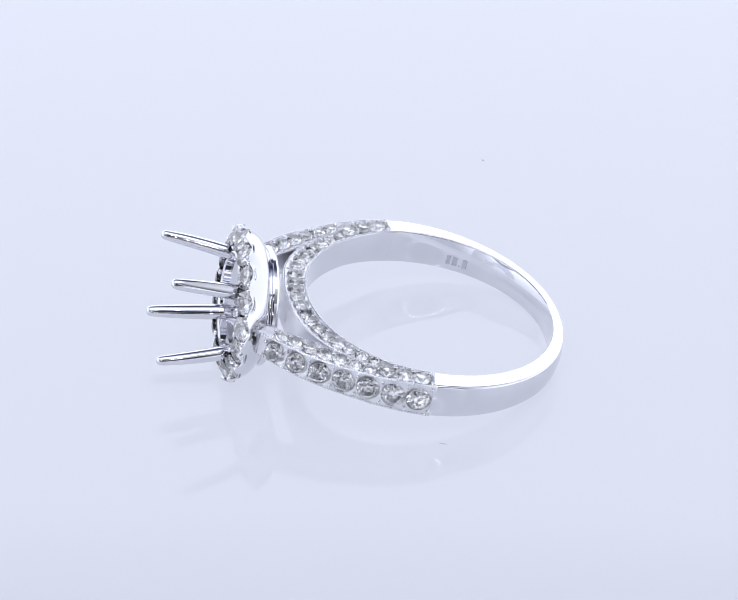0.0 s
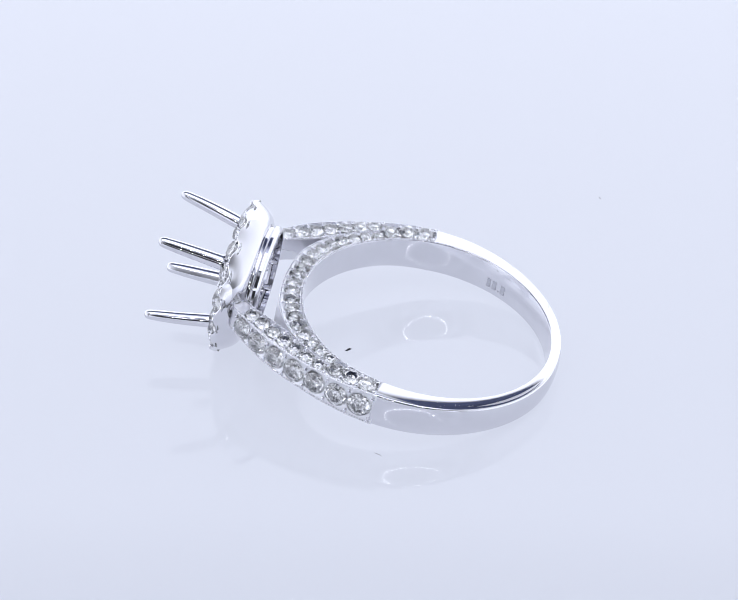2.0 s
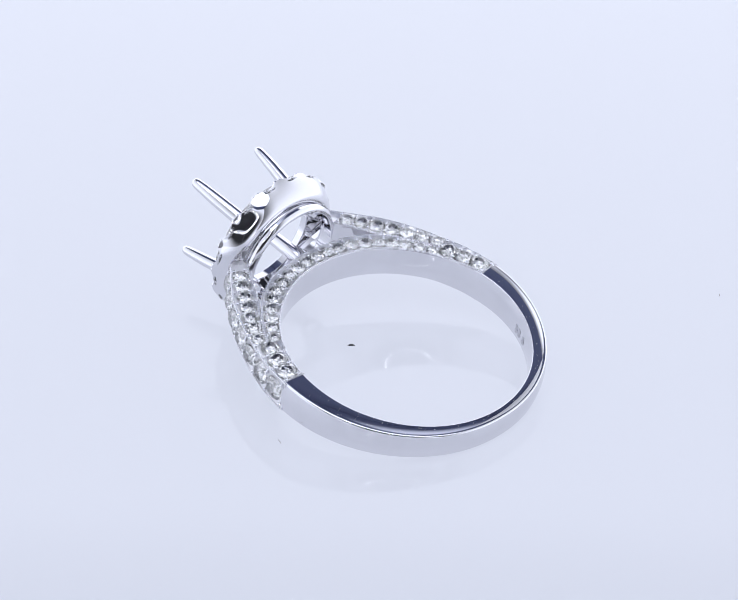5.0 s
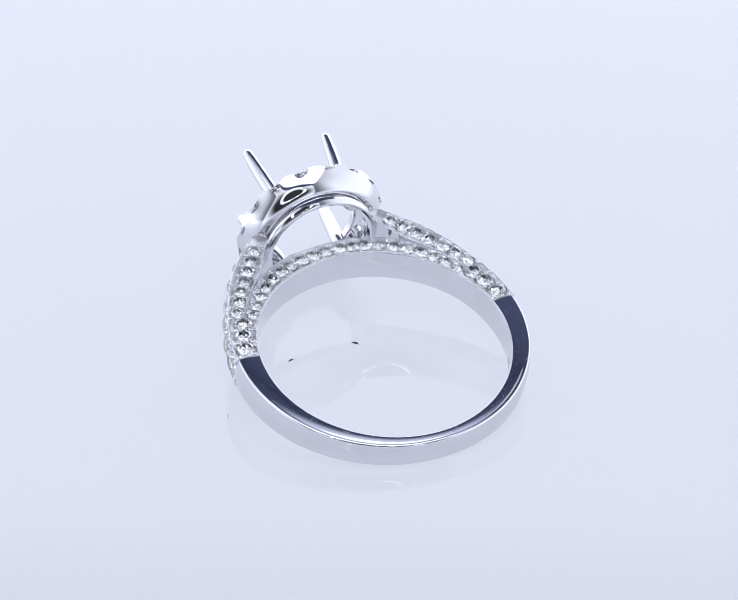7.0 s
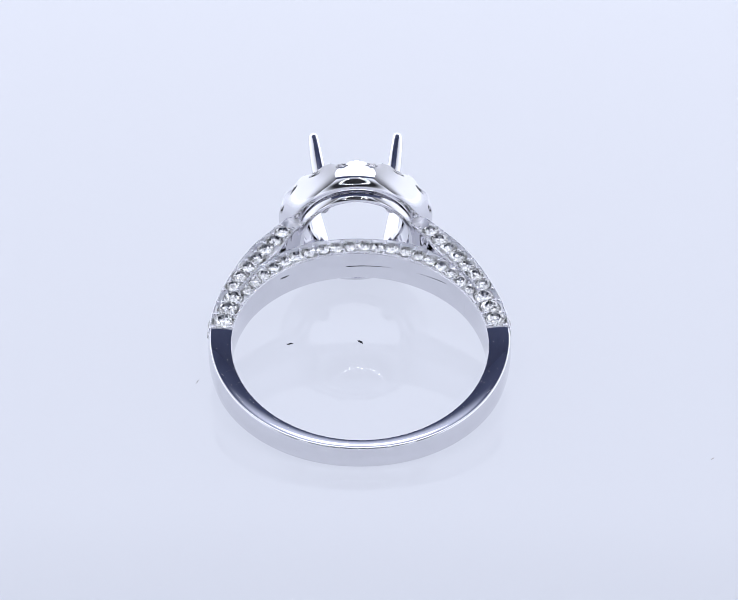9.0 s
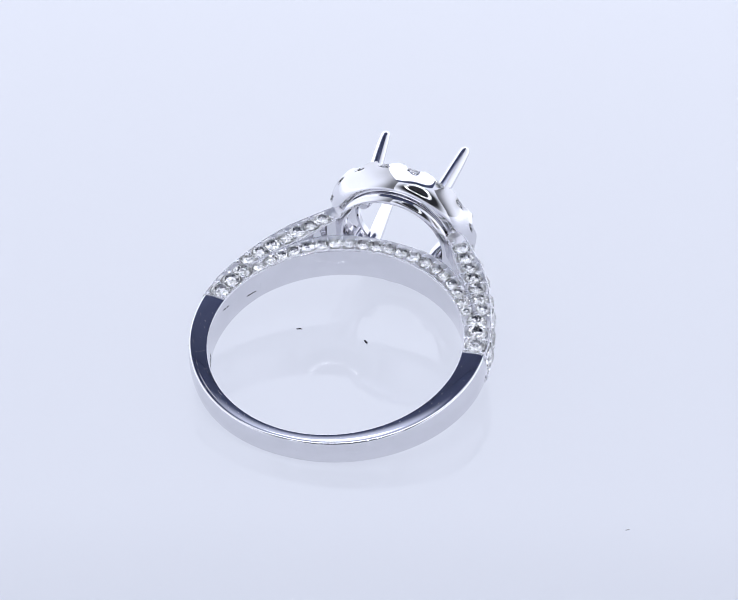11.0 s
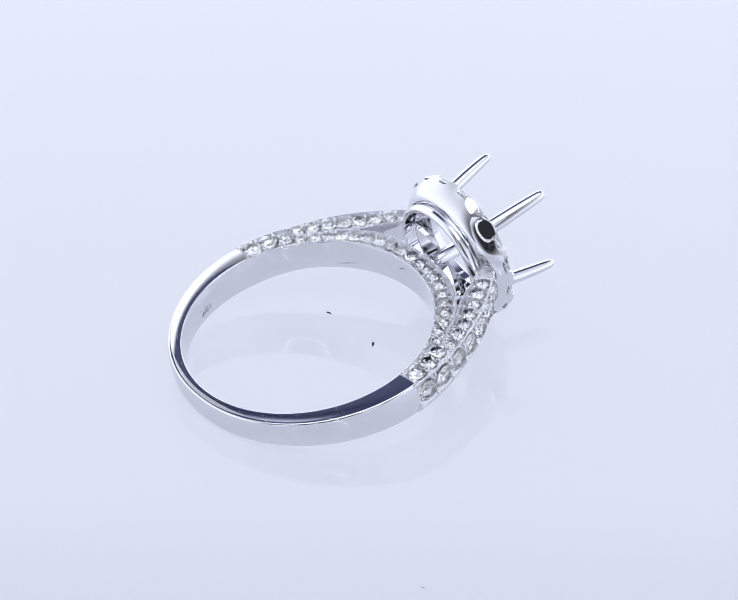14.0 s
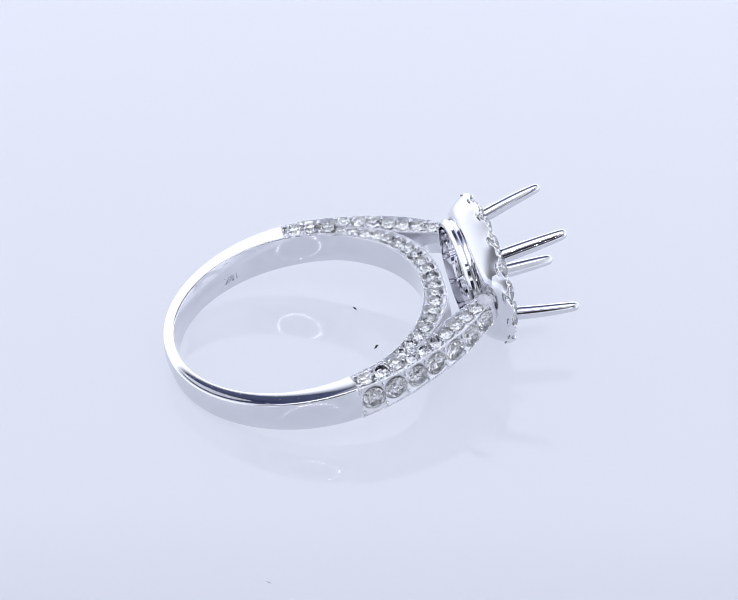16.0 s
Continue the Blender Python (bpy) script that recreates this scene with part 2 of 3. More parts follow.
def set_gem(parent, at, up, size, rng, along=(1, 0, 0), stretch=1.0):
    """One diamond: at, the girdle's middle in units; up, the way its table looks in ring layout; stretch, its length along the given way."""
    z = turn_of(*up)
    z = (z + Vector((rng.uniform(-1, 1), rng.uniform(-1, 1), rng.uniform(-1, 1))) * 0.09).normalized()
    x = turn_of(*along)
    x = (x - z * x.dot(z)).normalized()
    q = Matrix((x, z.cross(x), z)).transposed().to_4x4()
    r = size * U
    m = Matrix.Translation(place(*at)) @ q @ Matrix.Diagonal((r * stretch, r, r, 1)) @ Matrix.Rotation(rng.uniform(0, 6.28), 4, "Z")
    return part("diamond", rng.choice(GEMS), parent, "", m)


# ---- the ring ----
def shank_heights(f):
    """Half heights of the plain band at its outer and inner edge, from the back (0) to a shoulder (1)."""
    g = f * f * (3 - 2 * f)
    return 27.2 + 10.3 * g ** 2.0, 31.8 + 6.7 * g


def ring_shank(ring):
    """The plain polished back of the band, from one shoulder round to the other."""
    secs = []
    n = 161
    for k in range(n):
        f = 2 * k / (n - 1) - 1
        a = f * radians(90 + 8.4)
        thick = 22 + 27 * abs(f) ** 1.4
        c, s = -math.cos(a), math.sin(a)
        lean = -2.5 * math.cos(a) if abs(a) < math.pi / 2 else 0.0
        o = Vector((HOLE + c * (HOLE_R + thick), s * (HOLE_R + thick) + lean))
        i = Vector((HOLE + c * HOLE_R, s * HOLE_R + lean))
        secs.append(section_plain(o, i, *shank_heights(abs(f))))
    v, f = loft(secs)
    return part("shank", mesh_from("shank", v, f, WHITE_GOLD), ring, "plain polished white gold back of the band")


def shank_dust(shank):
    """Pale dust flecks and short hairlines on the polished edge of the band."""
    rng = random.Random(31)
    spots = []
    for k in range(70):
        a = rng.uniform(-1.6, 1.6)
        thick = 22 + 27 * abs(a / 1.717) ** 1.4
        r = HOLE_R + 4 + rng.uniform(0.0, 1.0) * (thick - 11)
        h = rolled_height(1 - (r - HOLE_R) / thick, *shank_heights(abs(a / 1.717)))
        if rng.random() < 0.12:
            turn = rng.uniform(-1, 1)
            for n in range(14):
                aa, rr = a + n * 0.0035, r + turn * n * 0.8
                if HOLE_R + 3 < rr < HOLE_R + thick - 3:
                    spots.append((place(HOLE - rr * math.cos(aa), rr * math.sin(aa) - 2.5 * math.cos(aa), h), 0.38))
        else:
            spots.append((place(HOLE - r * math.cos(a), r * math.sin(a) - 2.5 * math.cos(a), h), rng.uniform(0.35, 0.9)))
    part("dust", ball_field("dust", spots, WHITE_DUST), shank, "pale dust flecks and hairline marks")["kind"] = "stuff"


def shoulder_lines(side):
    outer = [(0.5, 314), (54, 307), (100, 295.5), (144, 280), (206, 253), (259, 222), (293, 195), (346, 150)]
    return curve([(u, side * v) for u, v in outer], 61)


def hole_at(a):
    """The hole's edge at an angle (degrees) from the head."""
    return Vector((HOLE + HOLE_R * math.cos(radians(a)), HOLE_R * math.sin(radians(a))))


SPLIT_A, SPLIT_K = 57.0, 19


def run_lengths(pairs, mid=0.5):
    """Running length along the middle line between two edges."""
    run = [0.0]
    for (a, b), (c, d) in zip(pairs, pairs[1:]):
        run.append(run[-1] + (c.lerp(d, mid) - a.lerp(b, mid)).length)
    return run


class Band:
    """A band between two edge lines: places along it by share, and its half heights at both edges."""

    def __init__(self, outer, inner, heights):
        self.outer, self.inner, self.heights = outer, inner, heights
        self.count = len(outer) - 1
        self.mid_run = run_lengths(list(zip(outer, inner)))
        self.out_run = run_lengths(list(zip(outer, inner)), 0.0)

    def at(self, s):
        x = min(self.count - 1e-6, max(0.0, s * self.count))
        k = int(x)
        t = x - k
        ho = self.heights[k][0] + (self.heights[k + 1][0] - self.heights[k][0]) * t
        hi = self.heights[k][1] + (self.heights[k + 1][1] - self.heights[k][1]) * t
        return self.outer[k].lerp(self.outer[k + 1], t), self.inner[k].lerp(self.inner[k + 1], t), ho, hi

    def length_at(self, s, run):
        x = min(self.count - 1e-6, max(0.0, s * self.count))
        k = int(x)
        return run[k] + (run[k + 1] - run[k]) * (x - k)

    def spot(self, s, across, lift=0.0):
        """A place on the top face, as (u, v, w)."""
        oo, ii, ho, hi = self.at(s)
        p = oo.lerp(ii, across)
        return p.x, p.y, face_height(across, ho, hi) + lift

    def lean(self, s):
        """The way that the top face looks."""
        oo, ii, ho, hi = self.at(s)
        d = ii - oo
        slope = (hi - ho) / d.length
        d = d.normalized()
        return -d.x * slope, -d.y * slope, 1.0


def flip(p, sg):
    return p[0], p[1], sg * p[2]


def edge_grain(band, grain, edges, pitch=6.0):
    """Milgrain beads along the band's edges, on both sides."""
    n = int(band.out_run[-1] / pitch)
    for k in range(1, n):
        oo, ii, ho, hi = band.at(k / n)
        T = (ii - oo).length
        for sg in (1, -1):
            for edge in edges:
                if edge == "outer":
                    p = band.spot(k / n, 2.4 / T, 0.3)
                elif edge == "inner":
                    p = band.spot(k / n, 1 - 2.6 / T, 0.3)
                else:
                    p = (*oo, ho - 2.6)
                grain.append((place(*flip(p, sg)), 1.4 if edge == ("inner" if sg < 0 else "face") else 1.9 if edge == "outer" else 2.75))


def pave_row(body, band, stones, beads, rng, mid=0.5, widest=1.2):
    """Stones (share along, size) on the top face and below, with setting beads in the gaps between them."""
    for sg in (1, -1):
        for n, (s, size) in enumerate(stones):
            oo, ii, ho, hi = band.at(s)
            stretch = min(widest, ((ii - oo).length - 8.0) / size) if size < 41.5 else 1.0
            set_gem(body, flip(band.spot(s, mid, -1.2), sg), flip(band.lean(s), sg), size, rng, (*(ii - oo).normalized(), 0), max(1.0, stretch))
            ends = [(s + stones[n + 1][0]) / 2] if n + 1 < len(stones) else [s + (s - stones[n - 1][0]) / 2]
            if n == 0:
                ends.append(s - (stones[1][0] - s) / 2)
            for e in ends:
                if not 0.01 < e < 0.99:
                    continue
                oo, ii, ho, hi = band.at(e)
                T = (ii - oo).length
                off = min(size * 0.37, T * 0.5 - 6.0)
                for q in (-1, 1):
                    beads.append((place(*flip(band.spot(e + rng.uniform(-0.002, 0.002), mid + q * off / T, -0.6), sg)), size * rng.uniform(0.125, 0.145)))
                    wide = min(size * 0.60, T * 0.5 - 5.2)
                    if wide > off + 2.5:
                        beads.append((place(*flip(band.spot(e, mid + q * wide / T, -1.2), sg)), size * rng.uniform(0.085, 0.115)))


FINE = 301


def shoulder(ring, side, rng):
    """A shoulder: the outer bar with one row of stones on top and below, and one outside."""
    o = curve([tuple(p) for p in shoulder_lines(side)], FINE)
    split = round((FINE - 1) * SPLIT_K / 60)
    inner_end = curve([(113, side * 256), (140, side * 239), (168, side * 221), (197, side * 200), (228, side * 175), (264, side * 154), (293, side * 139), (330, side * 112)], FINE - split)
    i, heights = [], []
    for k in range(FINE):
        if k < split:
            p = hole_at(side * (81.6 + (SPLIT_A - 81.6) * k / split + (0.5 if k == 0 else 0)))
            if k == 0:
                p += (p - Vector((HOLE, 0))).normalized() * 0.4
        else:
            p = inner_end[k - split]
        i.append(p)
        s = k / (FINE - 1)
        heights.append((37.5 - 11.5 * s, 38.5 - 12.5 * s))
    band = Band(o, i, heights)
    rows = []
    for s, size in [(0.077, 43), (0.177, 43), (0.274, 42)] + [(0.369 + 0.0865 * k, 35.5 - 0.5 * k) for k in range(7)]:
        oo, ii, ho, hi = band.at(s)
        rows.append((s, min(size, (ii - oo).length - 5.5)))
    outside = [(0.084 + 0.1350 * k, 53.5 - 6 * (0.084 + 0.1350 * k)) for k in range(7)]
    top_seats = [(band.length_at(s, band.mid_run), 0.5 * size) for s, size in rows]
    out_seats = [(band.length_at(s, band.out_run), 0.5 * size) for s, size in outside]
    secs = []
    for k in range(FINE):
        ho, hi = heights[k]
        secs.append(section_seats(o[k], i[k], ho, hi, nearest_seat(band.mid_run[k], top_seats), nearest_seat(band.out_run[k], out_seats),
                                  dome_in=2.8 if k < split else 0.0))
    v, f = loft(secs)
    body = part("shoulder", work_faces(mesh_from("shoulder", v, f, WHITE_GOLD, sharp=25), FINE), ring, "white gold shoulder set with rows of round diamonds and milgrain edges")
    beads, grain = [], []
    for n, (s, size) in enumerate(outside):
        oo, ii, ho, hi = band.at(s)
        d = (ii - oo).normalized()
        p = oo + d * 0.8
        set_gem(body, (p.x, p.y, 0), (-d.x, -d.y, 0), size, rng)
        for e in [s + 0.067] + ([s - 0.06] if n == 0 else []):
            o2, i2, h2, h3 = band.at(min(0.98, e))
            d2 = (i2 - o2).normalized()
            for sg in (-1, 1):
                q = o2 - d2 * 0.4
                beads.append((place(q.x, q.y, sg * (h2 - 11.5)), 4.6))
                beads.append((place(q.x, q.y, sg * (h2 - 7.0)), 3.0))
    pave_row(body, band, rows, beads, rng)
    edge_grain(band, grain, ("outer", "inner", "face"))
    # the beaded end bars beside the plain shank
    oo, ii, ho, hi = band.at(0.014)
    d = (ii - oo).normalized()
    for k in range(13):
        grain.append((place(oo.x, oo.y, (k / 12 * 2 - 1) * (ho - 4)), 2.2))
    for k in range(10):
        for sg in (1, -1):
            grain.append((place(*flip(band.spot(0.014, 0.06 + 0.88 * k / 9, 0.3), sg)), 2.2))
    part("bead_setting", ball_field("bead_setting", beads, WHITE_GOLD), body, "small round white gold setting beads")["kind"] = "stuff"
    part("milgrain", ball_field("milgrain", grain, WHITE_GOLD), body, "fine beaded white gold milgrain edging")["kind"] = "stuff"


def bridge(ring, rng):
    """The pave arch that carries the hole's edge round below the head."""
    half = [(113, 256), (140, 239), (168, 221), (197, 200), (228, 167), (252, 126), (266, 84), (274, 0)]
    line = [(u, -v) for u, v in half] + [(u, v) for u, v in half[-2::-1]]
    n = 361
    o = curve(line, n)
    i, heights = [], []
    for k in range(n):
        f = 2 * k / (n - 1) - 1
        i.append(hole_at(f * (SPLIT_A + 1.17)))
        heights.append((32.4 + 1.6 * (1 - f * f), 34.9 + 1.9 * (1 - f * f)))
    band = Band(o, i, heights)
    count = 20
    stones = []
    for k in range(count):
        s = (k + 0.5) / count
        oo, ii, ho, hi = band.at(s)
        if (ii - oo).length > 22:
            stones.append((s, min(29.0, (ii - oo).length - 6)))
    seats = [(band.length_at(s, band.mid_run), 0.5 * size) for s, size in stones]
    secs = [section_seats(o[k], i[k], *heights[k], nearest_seat(band.mid_run[k], seats), (99.0, 10.0)) for k in range(n)]
    v, f = loft(secs)
    body = part("bridge", work_faces(mesh_from("bridge", v, f, WHITE_GOLD, sharp=25), n), ring, "white gold arch under the head with a row of small diamonds")
    beads, grain = [], []
    pave_row(body, band, stones, beads, rng, widest=1.28)
    edge_grain(band, grain, ("outer", "inner"))
    part("bead_setting", ball_field("bead_setting", beads, WHITE_GOLD), body, "small round white gold setting beads")["kind"] = "stuff"
    part("milgrain", ball_field("milgrain", grain, WHITE_GOLD), body, "fine beaded white gold milgrain edging")["kind"] = "stuff"


HEAD_V, HEAD_W = 0.0, -3.0
HALO_GEMS = 16


def turned(profile, steps, wave=None):
    """Verts and faces of a closed profile (u, r) turned round the head's axis."""
    secs = []
    for k in range(steps):
        a = 2 * math.pi * k / steps
        secs.append([place(u + (wave(n, a) if wave else 0), HEAD_V + r * math.cos(a), HEAD_W + r * math.sin(a)) for n, (u, r) in enumerate(profile)])
    return loft(secs, closed=True)


def halo(ring, rng):
    shell = [(333, 121), (329.5, 124), (330, 129.3), (333.2, 136.8), (339.2, 144), (347.5, 150.5), (356, 155.8), (364.5, 160), (373, 163.7), (379.5, 166), (381.5, 164),
             (379, 160.5), (366, 154), (357, 147), (345, 136), (337, 126)]

    def scallop(n, a):
        share = {7: 0.12, 8: 0.5, 9: 1.0, 10: 1.0, 11: 1.0}.get(n, 0.0)
        return -share * 9.5 * (0.5 - 0.5 * math.cos(HALO_GEMS * a)) ** 1.25
    v, f = turned(shell, 256, scallop)
    for prof in ([(370, 101), (386, 103), (389.5, 106.5), (388, 111), (371, 110)], [(338, 117), (340, 119), (374, 108), (374, 104), (340, 116)], [(348, 116), (352, 115), (364, 148), (360, 150)]):
        v2, f2 = turned(prof, 128)
        f += [tuple(len(v) + k for k in q) for q in f2]
        v += v2
    body = part("halo", mesh_from("halo", v, f, WHITE_GOLD), ring, "scalloped white gold halo ring set with round diamonds")
    beads = []
    for k in range(HALO_GEMS):
        a = 2 * math.pi * (k + 0.5) / HALO_GEMS
        set_gem(body, (381, HEAD_V + 142.5 * math.cos(a), HEAD_W + 142.5 * math.sin(a)), (1, 0.66 * math.cos(a), 0.66 * math.sin(a)), 55, rng)
        b = a + math.pi / HALO_GEMS
        for off, r, size in ((-0.04, 160, 6.5), (0.04, 160, 6.5), (-0.02, 117, 5.0), (0.02, 117, 5.0)):
            beads.append((place(391 if r < 130 else 380, HEAD_V + r * math.cos(b + off), HEAD_W + r * math.sin(b + off)), size))
    part("bead_setting", ball_field("bead_setting", beads, WHITE_GOLD), body, "small round white gold setting beads")["kind"] = "stuff"


def gallery_rail(ring):
    prof = [(306, 113), (305, 115), (305.5, 119), (308.5, 123), (313, 126.3), (319, 126.5), (323, 124), (324, 118), (322, 113)]
    v, f = turned(prof, 128)
    # the drum between the rail and the halo
    v2, f2 = turned([(321, 114), (321, 122.5), (325, 121), (330, 121.5), (335, 124.5), (336, 115)], 128)
    f += [tuple(len(v) + k for k in q) for q in f2]
    part("gallery_rail", mesh_from("gallery_rail", v + v2, f, WHITE_GOLD), ring, "narrow polished white gold rail under the halo")


def prong(ring, sv, sw):
    """A round-ended claw that leans out and straightens up towards its tip, wide across the head's rim."""
    side = Vector((0, -sw, sv)).normalized()
    rows = [(0, 10), (0.02, 13), (0.05, 16.8), (0.2, 16.8), (0.3, 16.8), (0.4, 16.5), (0.5, 16.1), (0.6, 15.5), (0.7, 14.8), (0.8, 13.9), (0.88, 12.7), (0.94, 11.8),
            (0.97, 10.3), (0.985, 8.2), (0.995, 5.2), (1.0, 0.9)]
    secs = []
    for s, r in rows:
        x = max(0.0, (s - 0.2) / 0.8)
        lean = 72 + 25.5 * x ** 1.1 + 2.0 * math.sin(math.pi * x)
        c = Vector((325 + 212 * s, HEAD_V + 1.5 + sv * (lean - 5.0 * x), HEAD_W + sw * lean))
        slope = 33 / 212 if x else 0.0
        axis = Vector((1, sv * slope, sw * slope)).normalized()
        out = axis.cross(side).normalized()
        ring_pts = []
        for k in range(28):
            q = 2 * math.pi * k / 28
            cx, cy = math.cos(q), math.sin(q)
            # a softly squared section with a flat towards the stone
            n = (abs(cx) ** 2.05 + abs(cy) ** 2.05) ** (-1 / 2.05)
            ring_pts.append(place(*(c + side * (r * cx * n) + out * (r * 0.9 * cy * n))))
        secs.append(ring_pts)
    v, f = loft(secs)
    part("prong", mesh_from("prong", v, f, WHITE_GOLD, sharp=50), ring, "long polished white gold prong with a rounded tip")


def inside_strip(letters_mesh, angle, up, size):
    """Lay flat letters (x along, y up) on the hole's inner face at an angle from the head."""
    R = HOLE_R - 3.4
    for v in letters_mesh.vertices:
        x, y, z = v.co
        x, y = x * size, y * size
        a = radians(angle) + up * x / R
        r = R + 0.4 - z * size
        v.co = place(HOLE + r * math.cos(a), r * math.sin(a) + min(0.0, 2.5 * math.cos(a)), up * y - 10)


def engraved_words(text):
    cu = bpy.data.curves.new("letters", "FONT")
    cu.body, cu.size, cu.align_x, cu.align_y, cu.extrude = text, 1.0, "CENTER", "CENTER", 0.02
    tmp = bpy.data.objects.new("letters", cu)
    scene.collection.objects.link(tmp)
    me = bpy.data.meshes.new_from_object(tmp.evaluated_get(bpy.context.evaluated_depsgraph_get()))
    bpy.data.objects.remove(tmp)
    me.materials.clear()
    me.materials.append(ENGRAVED)
    return me


def engraving(shank):
    me = engraved_words("18K")
    inside_strip(me, -110.5, -1, 23)
    part("engraving", me, shank, "small engraved 18K mark inside the band")
    verts, faces = [], []
    for x0, x1, y0, y1 in ((-1.0, -0.62, -0.46, 0.46), (-0.42, 0.02, -0.46, 0.46), (0.22, 0.34, -0.46, -0.34), (0.52, 0.96, -0.46, 0.46)):
        base = len(verts)
        for k in range(5):
            x = x0 + (x1 - x0) * k / 4
            verts += [(x, y0, 0.0), (x, y1, 0.0)]
        for k in range(4):
            faces.append((base + 2 * k, base + 2 * k + 2, base + 2 * k + 3, base + 2 * k + 1))
    me = bpy.data.meshes.new("engraving")
    me.from_pydata(verts, [], faces)
    me.materials.append(ENGRAVED)
    inside_strip(me, 115.0, 1, 24)
    part("engraving", me, shank, "small engraved maker's mark inside the band")


def build_ring():
    ring = tagged(new("engagement_ring"), "white gold diamond halo ring mount with four empty prongs", "ring")
    ring.empty_display_size = 0.005
    rng = random.Random(7)
    shank = ring_shank(ring)
    shank_dust(shank)
    shoulder(ring, -1, rng)
    shoulder(ring, 1, rng)
    bridge(ring, rng)
    halo(ring, rng)
    gallery_rail(ring)
    for sv in (-1, 1):
        for sw in (-1, 1):
            prong(ring, sv, sw)
    engraving(shank)
    return ring


# ---- turntable and dust ----
def build_turntable():
    table = tagged(new("turntable"), "round glossy white acrylic photo turntable, slowly turning", "turntable")
    prof = [(0.0, 0.0), (0.1185, 0.0), (0.1196, -0.0004), (0.12, -0.0015), (0.12, -0.0065), (0.1196, -0.0076), (0.1185, -0.008), (0.0, -0.008)]
    n = 160
    verts, faces = [], []
    for r, z in prof[1:-1]:
        verts += [(r * math.cos(2 * math.pi * k / n), r * math.sin(2 * math.pi * k / n), z) for k in range(n)]
    for i in range(len(prof) - 3):
        for k in range(n):
            l = (k + 1) % n
            faces.append((i * n + k, i * n + l, (i + 1) * n + l, (i + 1) * n + k))
    faces.append(tuple(range(n)))
    faces.append(tuple((len(prof) - 3) * n + k for k in range(n - 1, -1, -1)))
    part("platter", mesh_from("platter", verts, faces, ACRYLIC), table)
    base, faces = [], []
    for r, z in ((0.07, -0.008), (0.075, -0.012), (0.075, -0.036), (0.07, -0.04)):
        base += [(r * math.cos(2 * math.pi * k / 64), r * math.sin(2 * math.pi * k / 64), z) for k in range(64)]
    for i in range(3):
        for k in range(64):
            l = (k + 1) % 64
            faces.append((i * 64 + k, i * 64 + l, (i + 1) * 64 + l, (i + 1) * 64 + k))
    faces.append(tuple(range(64)))
    faces.append(tuple(3 * 64 + k for k in range(63, -1, -1)))
    part("base", mesh_from("base", base, faces, RING_BODY), table)
    return table


def lint(u, v, long, wide, angle, mat, label):
    """A bent crumb of lint lying at (u, v) units from the turntable's axis."""
    rng = random.Random(int(u * 7 + v))
    secs = []
    for k in range(7):
        s = k / 6 * 2 - 1
        r = wide * (1 - 0.75 * s * s) * rng.uniform(0.8, 1.15)
        c = Vector((s * long, 0.12 * long * math.sin(2.5 * s), r * 0.6))
        secs.append([c + Vector((0, r * math.cos(2 * math.pi * q / 8), r * 0.6 * math.sin(2 * math.pi * q / 8))) for q in range(8)])
    rot = Matrix.Rotation(radians(angle), 4, "Z")
    secs = [[(Vector((u, v, 0)) + rot @ p) * U for p in s] for s in secs]
    vv, ff = loft(secs)
    return tagged(new("lint", mesh_from("lint", vv, ff, mat)), label, "dust", "dust on the turntable")


# ---- the light tent ----
def wall(name, corners, mat, thick, label):
    """A flat panel of the tent, thickened away from the ring."""
    c = [Vector(p) for p in corners]
    n = (c[1] - c[0]).cross(c[3] - c[0]).normalized()
    mid = sum(c, Vector()) / 4
    if n.dot(mid - Vector((0, 0, 0.15))) < 0:
        n = -n
    verts = c + [p + n * thick for p in c]
    faces = [(0, 1, 2, 3), (4, 7, 6, 5), (0, 4, 5, 1), (1, 5, 6, 2), (2, 6, 7, 3), (3, 7, 4, 0)]
    return tagged(new(name, mesh_from(name, verts, faces, mat, smooth=False)), label, "tent wall", kind="structure")


X, Y0, Y1, Z0, ZB, Z1 = 0.36, -0.50, 0.36, -0.04, 0.368, 0.62


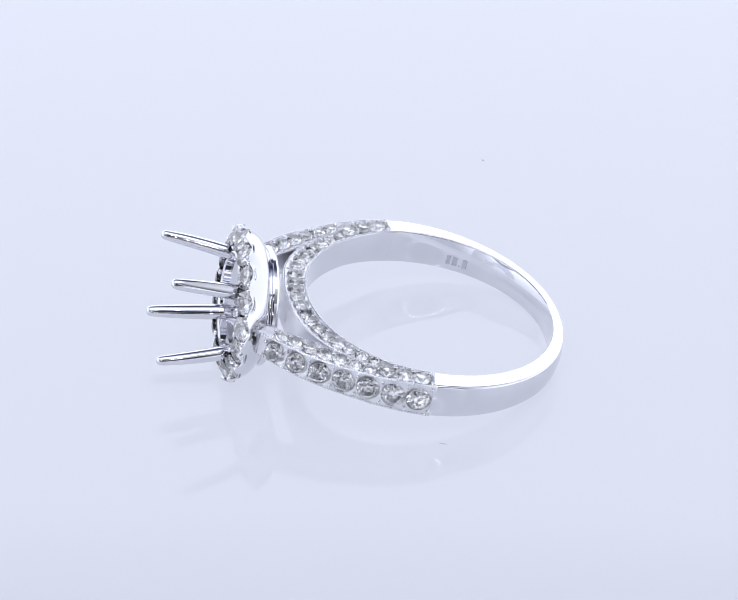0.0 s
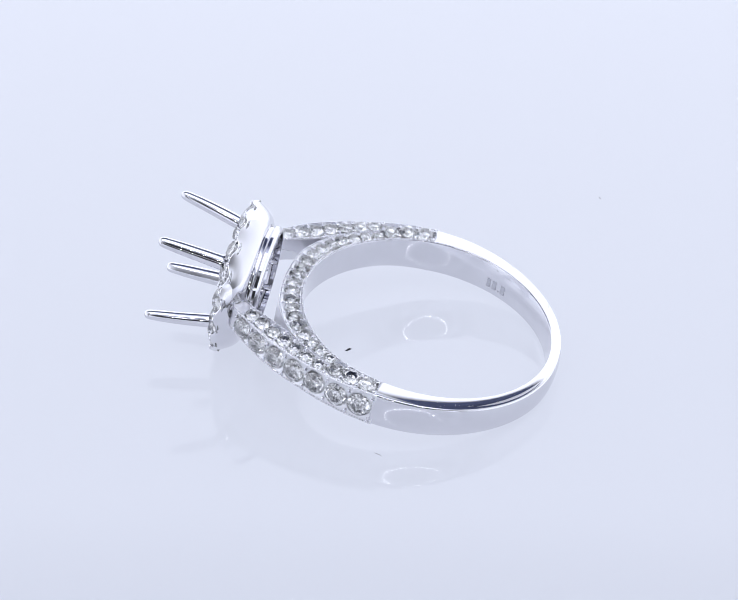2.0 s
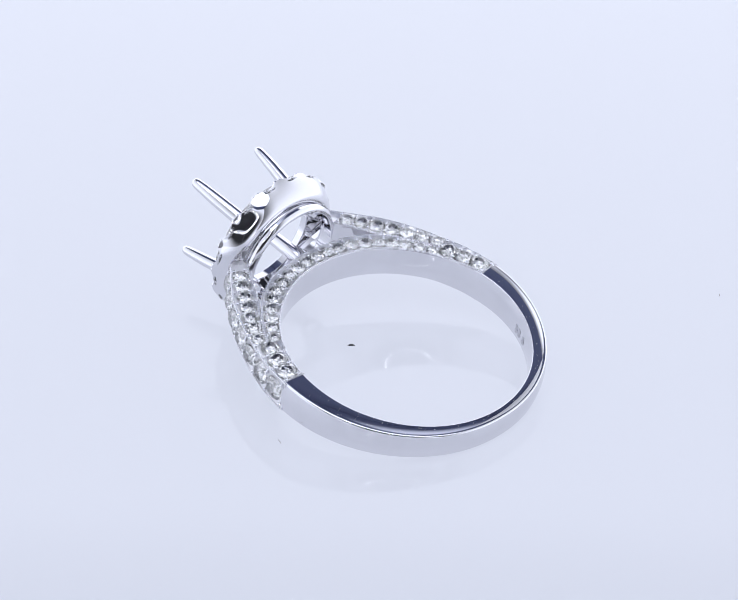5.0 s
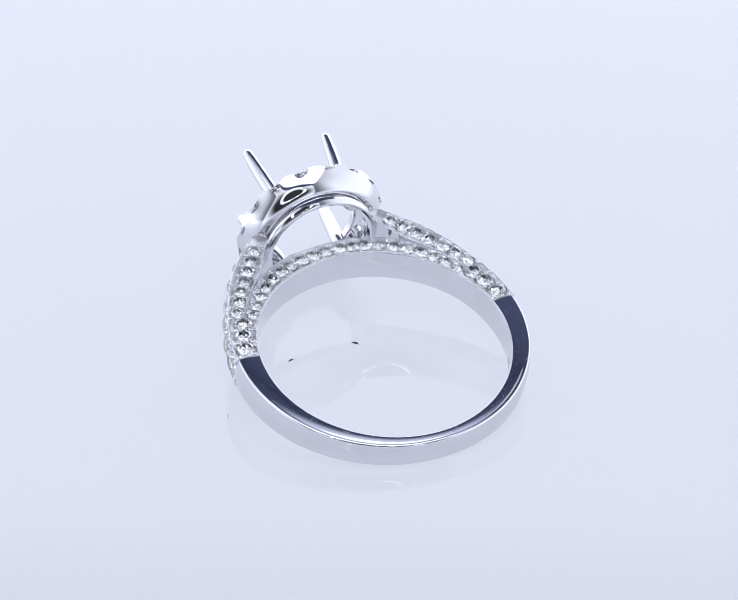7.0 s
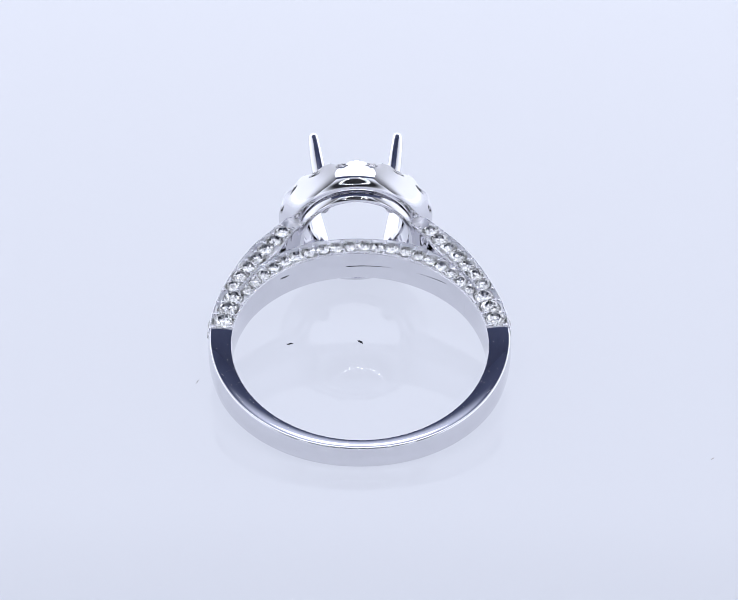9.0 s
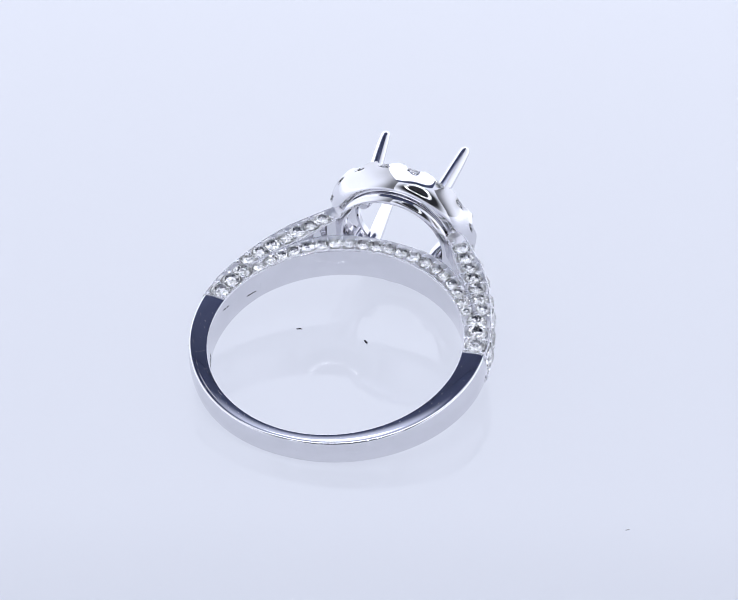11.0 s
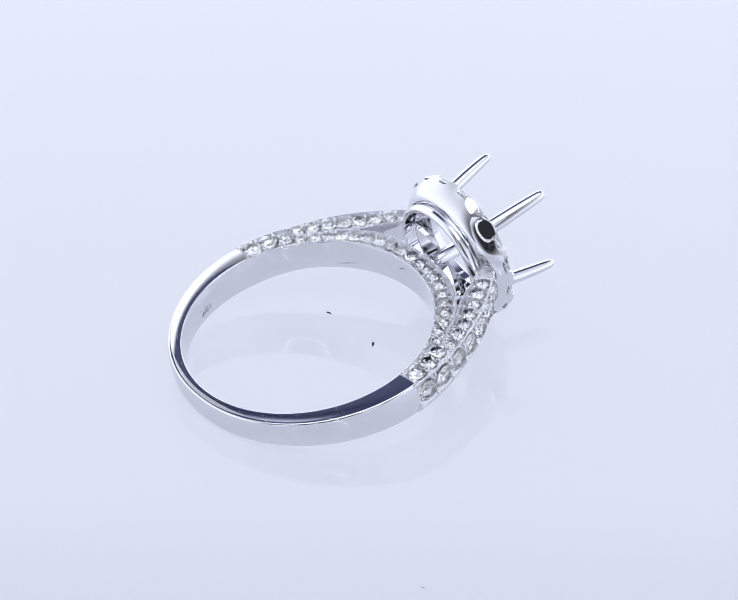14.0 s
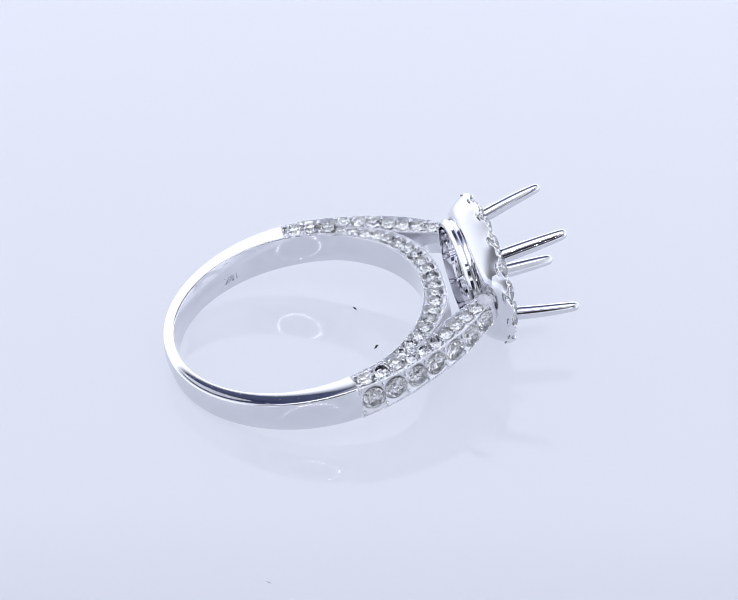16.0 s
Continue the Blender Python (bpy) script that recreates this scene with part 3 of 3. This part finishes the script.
def build_tent():
    wall("floor", [(-X, Y0, Z0), (X, Y0, Z0), (X, Y1, Z0), (-X, Y1, Z0)], WHITE_FLOOR, 0.01, "white vinyl floor of the photo tent")
    wall("wall_back", [(-X, Y1, Z0), (X, Y1, Z0), (X, Y1, ZB), (-X, Y1, ZB)], GRADED, 0.004, "white backlit diffuser wall of the photo tent")
    wall("wall_back_upper", [(-X, Y1, ZB), (X, Y1, ZB), (X, Y1, Z1), (-X, Y1, Z1)], DARK_FABRIC, 0.004, "dark blue-grey fabric panel of the photo tent")
    wall("wall_left", [(-X, Y0, Z0), (-X, Y1, Z0), (-X, Y1, Z1), (-X, Y0, Z1)], SIDE, 0.004, "white backlit diffuser wall of the photo tent")
    wall("wall_right", [(X, Y0, Z0), (X, Y1, Z0), (X, Y1, Z1), (X, Y0, Z1)], SIDE, 0.004, "white backlit diffuser wall of the photo tent")
    wall("wall_front", [(-X, Y0, Z0), (X, Y0, Z0), (X, Y0, Z1), (-X, Y0, Z1)], FRONT, 0.004, "black cloth front of the photo tent with added edge glow")
    # this roof cloth carries the panel's spill as emission
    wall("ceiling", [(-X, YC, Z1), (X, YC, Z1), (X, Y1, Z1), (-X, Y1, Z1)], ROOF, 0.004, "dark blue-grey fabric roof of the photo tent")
    wall("ceiling_front", [(-X, Y0, Z1), (X, Y0, Z1), (X, YF, Z1), (-X, YF, Z1)], DARK_FABRIC, 0.004, "dark blue-grey fabric roof of the photo tent")
    wall("ceiling_panel", [(-X, YF, Z1), (X, YF, Z1), (X, YC, Z1), (-X, YC, Z1)], FABRIC, 0.004, "white backlit diffuser panel in the tent's roof")


def build_ring_light():
    """A ring of small LEDs about the lens, facing the turntable."""
    lamp = tagged(new("ring_light"), "white ring light with thirty small bright LEDs round the lens", "ring light")
    m = look(EYE + AHEAD * 0.012, EYE + AHEAD * DIST, 0)
    R = 0.073
    secs = []
    prof = [(R - 0.012, 0.0), (R - 0.012, 0.010), (R - 0.009, 0.013), (R + 0.009, 0.013), (R + 0.012, 0.010), (R + 0.012, 0.0)]
    for k in range(96):
        a = 2 * math.pi * k / 96
        secs.append([m @ Vector((r * math.cos(a), r * math.sin(a), z)) for r, z in prof])
    v, f = loft(secs, closed=True)
    part("housing", mesh_from("housing", v, f, RING_FACE), lamp, "matte white plastic housing")
    foot = m @ Vector((0, -R - 0.009, 0.008))
    rows = [(-0.04, 0.05), (-0.036, 0.05), (-0.034, 0.006), (-0.02, 0.004), (foot.z - 0.002, 0.004), (foot.z + 0.003, 0.003)]
    secs = [[Vector((foot.x + r * math.cos(2 * math.pi * k / 32), foot.y + r * math.sin(2 * math.pi * k / 32), z)) for k in range(32)] for z, r in rows]
    v, f = loft(secs)
    part("stand", mesh_from("stand", v, f, DARK_PLASTIC), lamp, "thin black stand on a round foot")
    verts, faces = [], []
    for z, r in ((0.0, 0.0018), (-0.0009, 0.0016), (-0.0014, 0.0009)):
        verts += [Vector((r * math.cos(2 * math.pi * k / 12), r * math.sin(2 * math.pi * k / 12), z)) for k in range(12)]
    for i in range(2):
        for k in range(12):
            l = (k + 1) % 12
            faces.append((i * 12 + k, i * 12 + l, (i + 1) * 12 + l, (i + 1) * 12 + k))
    faces += [tuple(range(11, -1, -1)), tuple(24 + k for k in range(12))]
    bulb = mesh_from("led", verts, faces, LED)
    for k in range(30):
        a = 2 * math.pi * k / 30
        part("led", bulb, lamp, "", m @ Matrix.Translation((R * math.cos(a), R * math.sin(a), 0.0)))


build_tent()
build_ring_light()
TABLE = build_turntable()
RING = build_ring()
DUST = [
    lint(-6.5, 30.5, 8, 2.8, -52, LINT, "tiny dark crumb of lint on white acrylic"),
    lint(-156, 20, 7, 2.2, 12, LINT, "tiny dark crumb of lint on white acrylic"),
    lint(-347, -121, 9, 1.0, 60, PALE_LINT, "fine pale fibre of lint on white acrylic"),
    lint(716, -368, 5, 1.6, 30, PALE_LINT, "faint grey speck of dust on white acrylic"),
]


def motions():
    times = [0.5 * k for k in range(33)]
    rows = [(t, pose(0, 0, 0, 0, 0, spin(t))) for t in times]
    for thing in (TABLE, RING, *DUST):
        walk(thing, rows)


motions()
